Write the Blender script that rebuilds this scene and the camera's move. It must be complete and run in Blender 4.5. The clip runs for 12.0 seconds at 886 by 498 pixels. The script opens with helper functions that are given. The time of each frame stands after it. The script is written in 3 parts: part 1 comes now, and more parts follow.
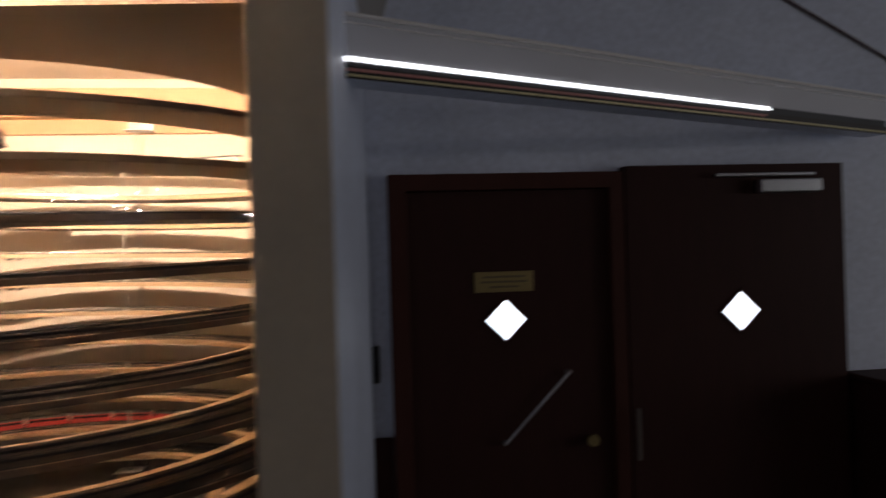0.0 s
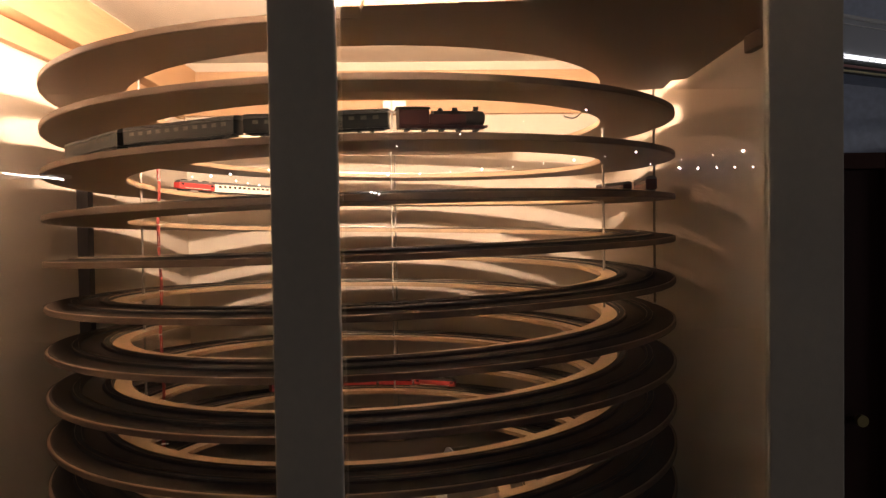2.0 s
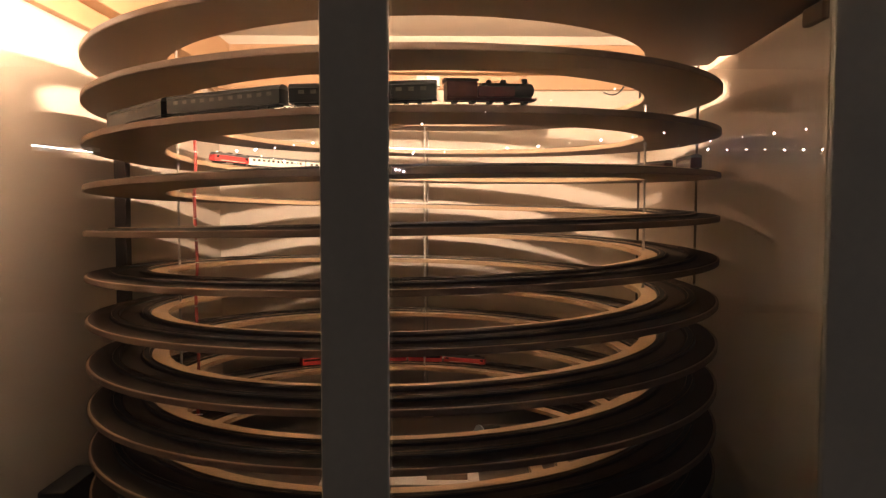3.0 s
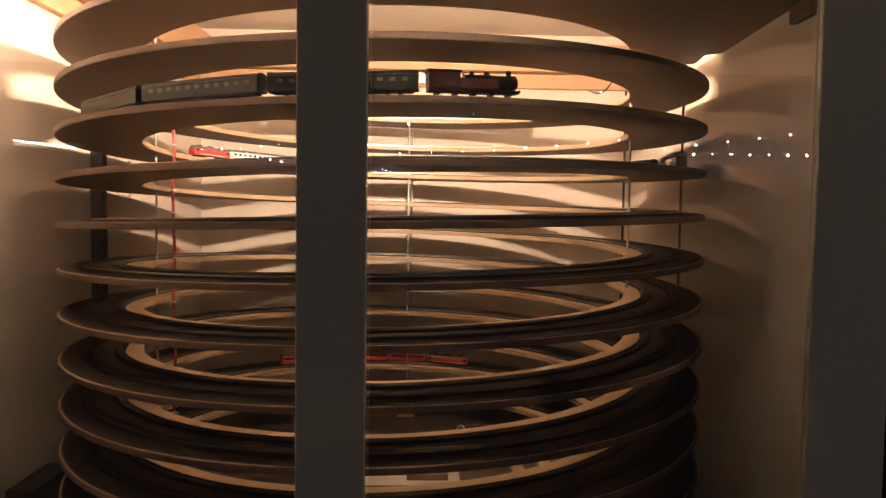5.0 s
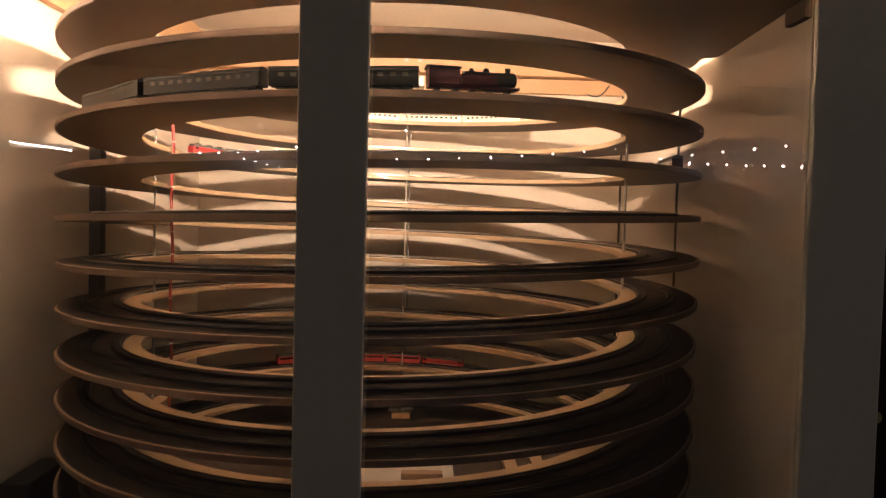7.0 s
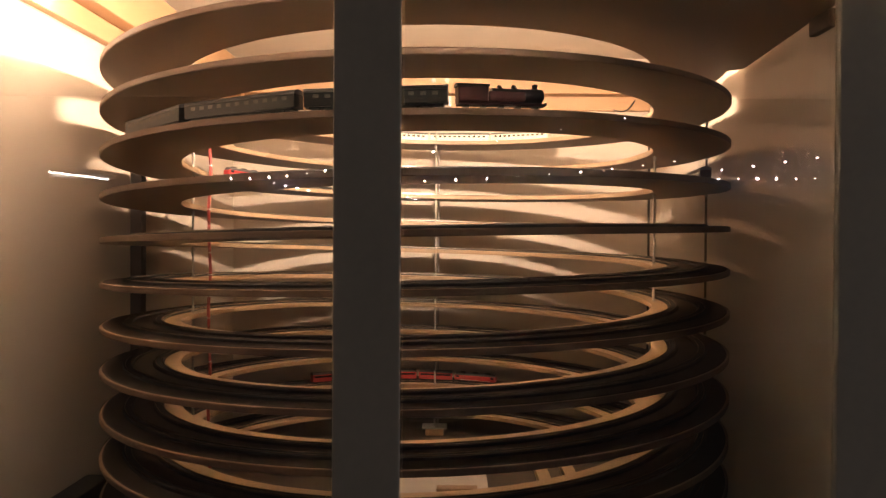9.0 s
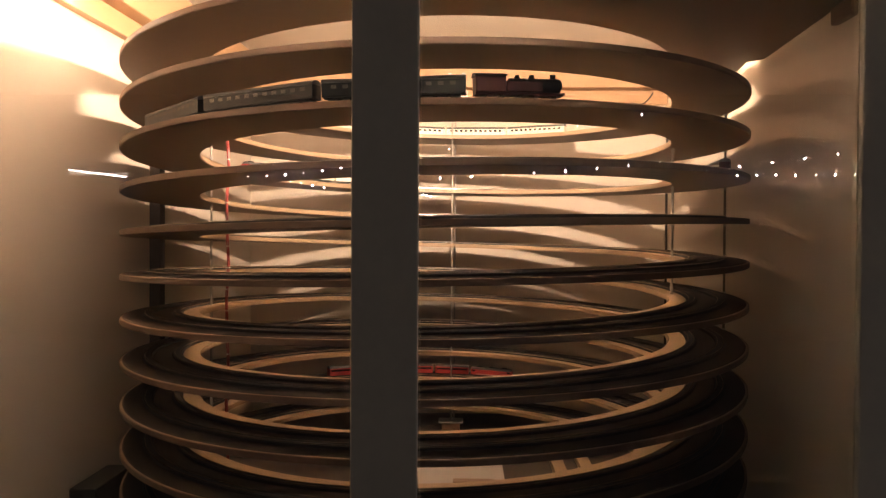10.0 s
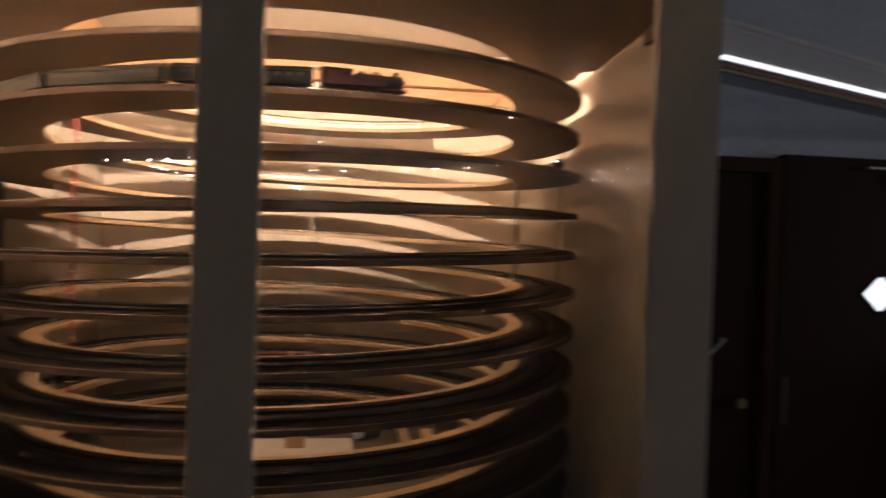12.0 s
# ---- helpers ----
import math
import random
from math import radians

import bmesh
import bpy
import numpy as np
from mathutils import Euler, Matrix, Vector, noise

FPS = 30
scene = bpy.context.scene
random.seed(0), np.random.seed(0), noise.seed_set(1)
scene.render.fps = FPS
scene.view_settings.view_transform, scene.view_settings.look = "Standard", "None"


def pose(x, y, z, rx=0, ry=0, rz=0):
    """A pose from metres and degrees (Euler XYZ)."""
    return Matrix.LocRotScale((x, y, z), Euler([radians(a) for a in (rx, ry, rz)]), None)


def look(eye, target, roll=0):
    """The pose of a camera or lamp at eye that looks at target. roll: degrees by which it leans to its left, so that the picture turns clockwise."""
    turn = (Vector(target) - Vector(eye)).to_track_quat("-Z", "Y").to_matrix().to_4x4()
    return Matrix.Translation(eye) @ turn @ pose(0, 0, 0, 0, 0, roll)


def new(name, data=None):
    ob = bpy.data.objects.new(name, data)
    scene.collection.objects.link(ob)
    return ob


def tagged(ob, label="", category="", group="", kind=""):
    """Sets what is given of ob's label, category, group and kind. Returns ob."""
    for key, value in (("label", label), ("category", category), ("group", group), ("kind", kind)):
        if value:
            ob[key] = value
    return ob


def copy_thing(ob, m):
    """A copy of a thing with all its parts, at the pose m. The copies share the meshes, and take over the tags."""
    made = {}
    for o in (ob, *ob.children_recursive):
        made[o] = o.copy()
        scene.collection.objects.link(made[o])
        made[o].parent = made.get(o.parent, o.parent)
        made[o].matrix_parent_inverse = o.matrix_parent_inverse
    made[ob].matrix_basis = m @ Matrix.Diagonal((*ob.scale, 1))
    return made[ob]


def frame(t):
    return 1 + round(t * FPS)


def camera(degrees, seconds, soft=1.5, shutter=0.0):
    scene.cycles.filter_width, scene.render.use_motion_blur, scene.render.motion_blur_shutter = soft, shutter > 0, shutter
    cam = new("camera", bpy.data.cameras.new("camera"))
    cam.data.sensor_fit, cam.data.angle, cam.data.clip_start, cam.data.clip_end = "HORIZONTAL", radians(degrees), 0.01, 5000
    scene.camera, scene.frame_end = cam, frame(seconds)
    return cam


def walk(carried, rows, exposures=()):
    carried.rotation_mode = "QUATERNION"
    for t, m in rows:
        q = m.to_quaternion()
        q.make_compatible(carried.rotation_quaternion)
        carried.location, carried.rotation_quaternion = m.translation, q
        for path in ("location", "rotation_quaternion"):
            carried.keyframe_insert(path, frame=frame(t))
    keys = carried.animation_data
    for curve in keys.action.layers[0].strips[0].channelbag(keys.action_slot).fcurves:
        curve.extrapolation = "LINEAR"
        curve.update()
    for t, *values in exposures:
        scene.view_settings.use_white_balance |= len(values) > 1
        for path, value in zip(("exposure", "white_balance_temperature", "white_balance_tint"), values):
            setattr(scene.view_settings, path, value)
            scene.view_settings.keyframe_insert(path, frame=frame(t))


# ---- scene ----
# ---------------------------------------------------------------- camera
cam = camera(62.34, 12.0, soft=1.2, shutter=0.5)
PATH = [
    (0.0, 0.953, -2.3746, 1.7799, -7.74, 0.0866, 1.7252),
    (0.5, 0.6284, -2.4082, 1.7807, -1.631, -1.5114, 1.3129),
    (1.0, 0.3929, -2.3188, 1.7864, 0.9114, -1.1009, 1.616),
    (1.5, 0.2482, -2.3569, 1.7945, 0.0727, -0.8461, 1.449),
    (2.0, 0.1483, -2.411, 1.7891, -2.0454, -1.3971, 0.8645),
    (2.5, 0.12, -2.3964, 1.7843, -2.0257, -2.2685, 0.4811),
    (3.0, 0.0971, -2.3866, 1.7801, -0.4011, -3.0229, -0.1067),
    (3.5, 0.1092, -2.3977, 1.7776, -0.7102, -3.0932, -0.9079),
    (5.5, 0.1102, -2.3484, 1.7567, -1.5619, -2.7351, -0.7634),
    (6.0, 0.1129, -2.3513, 1.7498, -1.5592, -2.6152, -0.9122),
    (6.5, 0.1156, -2.3542, 1.7429, -1.5566, -2.4953, -1.0609),
    (7.0, 0.1048, -2.3684, 1.7356, -1.7542, -2.2052, -1.4592),
    (9.0, 0.0972, -2.4037, 1.7201, 0.4553, -0.5936, -0.3403),
    (9.5, 0.092, -2.4015, 1.7116, 1.6019, -1.1326, -0.2613),
    (10.0, 0.0927, -2.4035, 1.7039, 1.6519, -0.7549, -0.3349),
    (10.5, 0.0917, -2.4083, 1.6966, 1.0148, -1.2105, -0.7124),
    (11.0, 0.0862, -2.4138, 1.6918, 0.7779, -1.6667, -1.0933),
    (11.5, 0.1, -2.4373, 1.6886, 1.0038, -2.1163, -1.113),
    (12.0, 0.1592, -2.5175, 1.6805, -8.1428, -0.8636, -1.9117),
]

EXPOSURES = [(0.0, 0.6), (0.5, 0.28), (1.5, 0.08), (2.5, 0.0), (11.5, 0.0), (12.0, 0.1)]
walk(cam, [(t, pose(x, y, z, 90 + p, r, w)) for t, x, y, z, w, p, r in PATH], EXPOSURES)

# ---------------------------------------------------------------- world
world = bpy.data.worlds.new("world")
scene.world = world
world.use_nodes = True
world.node_tree.nodes["Background"].inputs[0].default_value = (0.35, 0.45, 0.7, 1)
world.node_tree.nodes["Background"].inputs[1].default_value = 0.02


def bulb_light(name, at, watts, radius, rgb):
    data = bpy.data.lights.new(name, "POINT")
    data.energy, data.shadow_soft_size, data.color = watts, radius, rgb
    ob = new(name, data)
    ob.location = at
    return ob


WARM = (1.0, 0.715, 0.505)
LAMP_A = (0.12, -0.86, 2.282)
LAMP_B = (-0.94, -0.52, 2.37)
bulb_light("lamp_light", LAMP_A, 308.0, 0.02, WARM)
bulb_light("lamp_light", LAMP_B, 8.7, 0.025, WARM)


def window_light(at, target, w, h, watts, rgb):
    data = bpy.data.lights.new("window_light", "AREA")
    data.shape, data.size, data.size_y, data.energy, data.color = "RECTANGLE", w, h, watts, rgb
    ob = new("window_light", data)
    ob.matrix_world = look(at, target)


# fill light for posts and doors, added in made-up dusk windows of the hall
window_light((-8.85, -4.5, 1.8), (0, -4.5, 1.8), 4.0, 1.8, 22.0, (1.0, 0.86, 0.70))
window_light((8.85, -3.5, 1.8), (0, -3.5, 1.8), 4.0, 1.8, 34.0, (0.95, 0.93, 0.95))


# ---------------------------------------------------------------- materials
def mat(name, rgb, rough=0.6, metal=0.0, vary=0.15, scale=6.0, fine=80.0, bump=0.0, bump_scale=200.0, stretch=(1, 1, 1), coat=0.0, spec=0.5):
    m = bpy.data.materials.new(name)
    m.use_nodes = True
    nt = m.node_tree
    b = nt.nodes["Principled BSDF"]
    b.inputs["Roughness"].default_value = rough
    b.inputs["Metallic"].default_value = metal
    b.inputs["Specular IOR Level"].default_value = spec
    b.inputs["Coat Weight"].default_value = coat
    co = nt.nodes.new("ShaderNodeTexCoord")
    mp = nt.nodes.new("ShaderNodeMapping")
    mp.inputs["Scale"].default_value = stretch
    nt.links.new(co.outputs["Object"], mp.inputs["Vector"])
    n1 = nt.nodes.new("ShaderNodeTexNoise")
    n1.inputs["Scale"].default_value = scale
    n1.inputs["Detail"].default_value = 5
    n2 = nt.nodes.new("ShaderNodeTexNoise")
    n2.inputs["Scale"].default_value = fine
    n2.inputs["Detail"].default_value = 3
    for n in (n1, n2):
        nt.links.new(mp.outputs[0], n.inputs["Vector"])
    mix = nt.nodes.new("ShaderNodeMath")
    mix.operation = "ADD"
    nt.links.new(n1.outputs["Fac"], mix.inputs[0])
    nt.links.new(n2.outputs["Fac"], mix.inputs[1])
    ramp = nt.nodes.new("ShaderNodeMapRange")
    ramp.inputs[1].default_value, ramp.inputs[2].default_value = 0.6, 1.4
    ramp.inputs[3].default_value, ramp.inputs[4].default_value = 1 - vary, 1 + vary
    nt.links.new(mix.outputs[0], ramp.inputs[0])
    col = nt.nodes.new("ShaderNodeVectorMath")
    col.operation = "SCALE"
    col.inputs[0].default_value = rgb
    nt.links.new(ramp.outputs[0], col.inputs["Scale"])
    nt.links.new(col.outputs[0], b.inputs["Base Color"])
    if bump:
        n3 = nt.nodes.new("ShaderNodeTexNoise")
        n3.inputs["Scale"].default_value = bump_scale
        nt.links.new(mp.outputs[0], n3.inputs["Vector"])
        bp = nt.nodes.new("ShaderNodeBump")
        bp.inputs["Strength"].default_value = bump
        bp.inputs["Distance"].default_value = 0.002
        nt.links.new(n3.outputs["Fac"], bp.inputs["Height"])
        nt.links.new(bp.outputs[0], b.inputs["Normal"])
    return m


def glow(name, rgb, strength):
    m = bpy.data.materials.new(name)
    m.use_nodes = True
    b = m.node_tree.nodes["Principled BSDF"]
    b.inputs["Base Color"].default_value = (*rgb, 1)
    b.inputs["Emission Color"].default_value = (*rgb, 1)
    b.inputs["Emission Strength"].default_value = strength
    return m


def clear(name, tint=(1, 1, 1), ior=1.5, rough=0.0, haze=0.0, gain=1.0):
    m = bpy.data.materials.new(name)
    m.use_nodes = True
    nt = m.node_tree
    nt.nodes.remove(nt.nodes["Principled BSDF"])
    out = nt.nodes["Material Output"]
    tr = nt.nodes.new("ShaderNodeBsdfTransparent")
    tr.inputs[0].default_value = (*tint, 1)
    gl = nt.nodes.new("ShaderNodeBsdfGlossy")
    gl.inputs["Roughness"].default_value = rough
    fr = nt.nodes.new("ShaderNodeFresnel")
    fr.inputs["IOR"].default_value = ior
    mx = nt.nodes.new("ShaderNodeMixShader")
    gn = nt.nodes.new("ShaderNodeMath")
    gn.operation, gn.use_clamp = "MULTIPLY", True
    gn.inputs[1].default_value = gain
    nt.links.new(fr.outputs[0], gn.inputs[0])
    nt.links.new(gn.outputs[0], mx.inputs[0])
    nt.links.new(tr.outputs[0], mx.inputs[1])
    nt.links.new(gl.outputs[0], mx.inputs[2])
    nt.links.new(mx.outputs[0], out.inputs["Surface"])
    if haze:
        df = nt.nodes.new("ShaderNodeBsdfDiffuse")
        df.inputs[0].default_value = (0.8, 0.8, 0.82, 1)
        hz = nt.nodes.new("ShaderNodeMixShader")
        hz.inputs[0].default_value = haze
        nt.links.new(mx.outputs[0], hz.inputs[1])
        nt.links.new(df.outputs[0], hz.inputs[2])
        nt.links.new(hz.outputs[0], out.inputs["Surface"])
    return m


M_WALL = mat("cream_plaster", (0.61, 0.535, 0.45), 0.85, vary=0.05, scale=2.5, fine=60, bump=0.15)
M_HALL = mat("grey_wall_paint", (0.72, 0.77, 0.89), 0.45, vary=0.16, scale=2.0, fine=40, bump=0.1)
M_CEIL = mat("white_ceiling", (0.68, 0.62, 0.54), 0.9, vary=0.04, scale=3, bump=0.1)
# near-black so that the panes mirror little of the hall
M_HFAR = mat("dimmed_hall_surface", (0.05, 0.05, 0.055), 0.9, vary=0.1)
M_HCEIL = mat("grey_ceiling", (0.74, 0.77, 0.86), 0.9, vary=0.06, scale=1.5)
M_FLOOR = mat("dark_carpet", (0.06, 0.05, 0.05), 0.95, vary=0.25, scale=8, fine=300, bump=0.5)
M_POST = mat("grey_post_paint", (0.53, 0.47, 0.39), 0.6, vary=0.06, scale=5, fine=50, bump=0.08)
M_BOARD = mat("beech_plywood", (0.27, 0.178, 0.116), 0.55, vary=0.12, scale=4, fine=60, stretch=(1, 1, 5))
# darker than the boards' wood: the shade on the rims is in the colour
M_EDGE = mat("brown_board_edge", (0.135, 0.088, 0.058), 0.6, vary=0.2, scale=5, fine=90, stretch=(1, 1, 5))
# rings' plywood toned down: the shade under the deck is in the colour
M_DECK = mat("shaded_deck_board", (0.22, 0.145, 0.095), 0.6, vary=0.15, scale=4, fine=60, stretch=(1, 6, 1))
M_STRIP = mat("pale_wood_strip", (0.34, 0.24, 0.15), 0.5, vary=0.12, scale=6, fine=60, stretch=(1, 1, 4))
M_BED = mat("dark_roadbed", (0.03, 0.027, 0.025), 0.85, vary=0.35, scale=30, fine=400, bump=0.6, bump_scale=500)
# colour of a made-up sheet that puts shade on the board tops
M_MAT = mat("board_top_shade", (0.045, 0.032, 0.024), 0.9, vary=0.2, scale=20, fine=200)
M_RAIL = mat("nickel_rail", (0.7, 0.66, 0.6), 0.25, 1.0, vary=0.1)
M_STEEL = mat("threaded_steel", (0.42, 0.40, 0.37), 0.5, 0.7, vary=0.15, scale=40, bump=0.6, bump_scale=700, stretch=(1, 1, 3))
# darker copy of the steel, with the backlit rods' shade in its colour
M_DARKSTEEL = mat("shaded_steel", (0.17, 0.145, 0.125), 0.6, 0.5, vary=0.2, scale=40, bump=0.6, bump_scale=700, stretch=(1, 1, 3))
M_BEAM = mat("pine_beam", (0.46, 0.28, 0.155), 0.55, vary=0.18, scale=5, fine=40, stretch=(1, 1, 12))
M_DOOR = mat("dark_stained_door", (0.042, 0.0135, 0.010), 0.6, spec=0.2, vary=0.2, scale=4, fine=60, stretch=(6, 6, 1))
M_FRAME = mat("stained_door_frame", (0.065, 0.020, 0.013), 0.6, spec=0.2, vary=0.2, scale=4, fine=60, stretch=(6, 6, 1))
M_BAR = mat("faded_lettering", (0.16, 0.12, 0.06), 0.6)
M_BRASS = mat("brushed_brass", (0.36, 0.28, 0.13), 0.5, 1.0, vary=0.1)
M_ALU = mat("brushed_aluminium", (0.6, 0.6, 0.62), 0.35, 1.0, vary=0.08)
M_WHITE = mat("white_laminate", (0.8, 0.78, 0.75), 0.5, vary=0.04)
M_BLACK = mat("black_plastic", (0.015, 0.015, 0.016), 0.4, vary=0.2)
M_DARK = mat("dark_wood_batten", (0.03, 0.022, 0.018), 0.6, vary=0.2)
M_RED = mat("red_cable_sleeve", (0.30, 0.04, 0.035), 0.45, vary=0.15)
M_SHEET = mat("grey_card", (0.42, 0.40, 0.38), 0.7, vary=0.12, scale=8)
M_PLATE = mat("zinc_plate", (0.42, 0.41, 0.39), 0.4, 0.6, vary=0.08)
# mirroring raised 3.5 times so that the small bulbs show in the panes
M_GLASS = clear("boosted_pane_glass", ior=1.45, gain=3.5)
M_ACRYL = clear("clear_acrylic", (0.96, 0.97, 1.0), haze=0.5)


# ---------------------------------------------------------------- builders
def link(name, bm, material, parent=None, label=""):
    me = bpy.data.meshes.new(name)
    bm.normal_update()
    bm.to_mesh(me)
    bm.free()
    me.materials.append(material)
    ob = new(name, me)
    if parent is not None:
        ob.parent = parent
    if label:
        ob["label"] = label
    return ob


def part(name, bm, material, parent, label=""):
    return link(name, bm, material, parent, label)


def empty(name, label, category, at=(0, 0, 0), group="", kind=""):
    ob = new(name)
    ob.location = at
    return tagged(ob, label, category, group, kind)


def add_box(bm, x0, x1, y0, y1, z0, z1, bevel=0.0, m=None):
    r = bmesh.ops.create_cube(bm, size=1)
    vs = r["verts"]
    t = Matrix.Translation(((x0 + x1) / 2, (y0 + y1) / 2, (z0 + z1) / 2)) @ Matrix.Diagonal((x1 - x0, y1 - y0, z1 - z0, 1))
    bmesh.ops.transform(bm, matrix=t, verts=vs)
    if bevel:
        es = list({e for v in vs for e in v.link_edges})
        res = bmesh.ops.bevel(bm, geom=es, offset=bevel, segments=2, affect="EDGES", profile=0.5)
        vs = list({v for f in res["faces"] for v in f.verts} | {v for v in vs if v.is_valid})
    if m is not None:
        bmesh.ops.transform(bm, matrix=m, verts=vs)
    return bm


def box(x0, x1, y0, y1, z0, z1, bevel=0.0, m=None):
    return add_box(bmesh.new(), x0, x1, y0, y1, z0, z1, bevel, m)


def add_cyl(bm, a, b, r, seg=12, r2=None):
    a, b = Vector(a), Vector(b)
    d = b - a
    q = d.to_track_quat("Z", "Y").to_matrix().to_4x4()
    bmesh.ops.create_cone(bm, cap_ends=True, segments=seg, radius1=r, radius2=r if r2 is None else r2, depth=d.length,
                          matrix=Matrix.Translation((a + b) / 2) @ q)
    return bm


def cyl(a, b, r, seg=12, r2=None):
    return add_cyl(bmesh.new(), a, b, r, seg, r2)


def prism(points, z0, z1):
    bm = bmesh.new()
    lo = [bm.verts.new((x, y, z0)) for x, y in points]
    hi = [bm.verts.new((x, y, z1)) for x, y in points]
    n = len(points)
    bm.faces.new(lo[::-1])
    bm.faces.new(hi)
    for i in range(n):
        bm.faces.new((lo[i], lo[(i + 1) % n], hi[(i + 1) % n], hi[i]))
    return bm


# the spiral: rises counter-clockwise, two half circles with short straights between
PITCH, Z_TOP = 0.1203, 2.1264
R_OUT, R_IN, R_MID, STRAIGHT = 0.95, 0.738, 0.845, 0.108
LOOP = 2 * math.pi * R_MID + 2 * STRAIGHT


def along(deg, down=0):
    """Length along the spiral at an angle (0 right, 90 back, 180 left, -90 front), the given number of turns down."""
    return R_MID * math.radians(deg) + (STRAIGHT if deg > 0 else 0) - down * LOOP


def level(s):
    """Height of the boards' middle."""
    return Z_TOP + PITCH * s / LOOP


def plan(s, r):
    """Place and heading on the spiral's plan, at the radius r."""
    s = s % LOOP
    half = math.pi * R_MID
    if s < STRAIGHT:
        return r, s, math.pi / 2
    s -= STRAIGHT
    if s < half:
        a = s / R_MID
        return r * math.cos(a), STRAIGHT + r * math.sin(a), a + math.pi / 2
    s -= half
    if s < STRAIGHT:
        return -r, STRAIGHT - s, -math.pi / 2
    a = math.pi + (s - STRAIGHT) / R_MID
    return r * math.cos(a), r * math.sin(a), a + math.pi / 2


def sweep(s0, s1, profile, steps):
    """A closed profile of (radius, height over the board's middle), swept along the spiral."""
    bm = bmesh.new()
    rings = []
    for i in range(steps + 1):
        s = s0 + (s1 - s0) * i / steps
        z = level(s)
        rings.append([bm.verts.new((*plan(s, r)[:2], z + h)) for r, h in profile])
    n = len(profile)
    for p, q in zip(rings, rings[1:]):
        for k in range(n):
            bm.faces.new((p[k], p[(k + 1) % n], q[(k + 1) % n], q[k]))
    bm.faces.new(rings[0])
    bm.faces.new(rings[-1][::-1])
    bmesh.ops.recalc_face_normals(bm, faces=bm.faces)
    return bm


# ---------------------------------------------------------------- structure
CASE_CEIL = 2.62
tagged(link("floor", box(-9, 9, -12.5, 2.0, -0.1, 0.0), M_FLOOR), "dark carpeted floor of the hall", "floor", kind="structure")
tagged(link("wall_back", box(-1.3, 1.3, 1.20, 1.32, 0, 2.8), M_WALL), "cream plastered back wall of the alcove", "wall", kind="structure")
tagged(link("wall_left", prism([(-0.965, 1.20), (-1.03, -1.16), (-1.15, -1.16), (-1.085, 1.20)], 0, 2.8), M_WALL),
       "cream plastered side wall of the alcove", "wall", kind="structure")
tagged(link("wall_right", prism([(1.075, 1.20), (1.087, 1.20), (0.934, -1.064), (0.922, -1.064)], 0, 2.62), M_WALL),
       "cream plastered side wall under the deck", "wall", kind="structure")
tagged(link("wall_right_outer", prism([(0.9365, -1.06), (1.0515, 0.518), (1.0425, 0.518), (0.9345, -1.06)], 0, 2.62), M_HALL),
       "grey painted outer side of the alcove wall", "wall", kind="structure")
tagged(link("ceiling", box(-1.3, 1.12, -1.16, 1.32, CASE_CEIL, CASE_CEIL + 0.1), M_CEIL), "white ceiling of the alcove", "ceiling", kind="structure")
# the hall behind the camera, with made-up window openings in its side walls
tagged(link("wall_hall_back", box(-9, 9, -12.5, -12.4, 0, 4.2), M_HFAR), "far wall of the hall, near-black to dim its reflection", "wall", kind="structure")
for sx, y0, y1, nm in ((-1, -6.5, -2.5, "west"), (1, -5.5, -1.5, "east")):
    bm = bmesh.new()
    a, b = sorted((sx * 9.0, sx * 9.1))
    add_box(bm, a, b, -12.4, y0, 0, 4.2)
    add_box(bm, a, b, y1, 1.2, 0, 4.2)
    add_box(bm, a, b, y0, y1, 0, 0.9)
    add_box(bm, a, b, y0, y1, 2.7, 4.2)
    tagged(link("wall_hall_" + nm, bm, M_HFAR), "side wall of the hall, near-black, with a made-up window opening", "wall", kind="structure")
tagged(link("wall_front_west", box(-9, -1.03, -1.12, -1.0, 0, 4.2), M_HALL), "grey painted wall beside the glazed alcove", "wall", kind="structure")
tagged(link("wall_front_head", box(-1.03, 0.96, -1.035, -0.99, 2.62, 4.2), M_HALL), "wall above the glazed alcove", "wall", kind="structure")
# one ceiling in two tones, near-black where the panes would mirror it
tagged(link("ceiling_hall", box(-9, 9, -12.4, -2.6, 4.2, 4.3), M_HFAR), "ceiling of the hall, near-black to dim its reflection", "ceiling", kind="structure")
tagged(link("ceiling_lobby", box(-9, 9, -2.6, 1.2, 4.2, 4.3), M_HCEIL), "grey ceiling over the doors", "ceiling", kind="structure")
tagged(link("wall_door", box(1.052, 9.0, 0.52, 0.66, 0, 4.2), M_HALL), "grey painted wall round the doors", "wall", kind="structure")


def post(x0, x1, y0):
    bm = box(x0, x1, y0, y0 + 0.022, 0, 2.95, 0.003)
    add_box(bm, x0 + 0.03, x1 - 0.03, y0 + 0.0215, -1.06, 0, 2.95)
    tagged(link("post", bm, M_POST), "grey painted wooden post of the glazed front", "post", group="front posts")


post(-0.106, 0.012, -1.124)
post(0.796, 0.938, -1.085)
for k, (x0, x1) in enumerate(((-1.03, -0.078), (-0.016, 0.796))):
    g = tagged(link("window_%d" % (k + 1), box(x0, x1, -1.073, -1.067, 0.0, 2.9), M_GLASS), "clear glass pane between grey posts", "window", kind="structure")
    g.visible_shadow = False

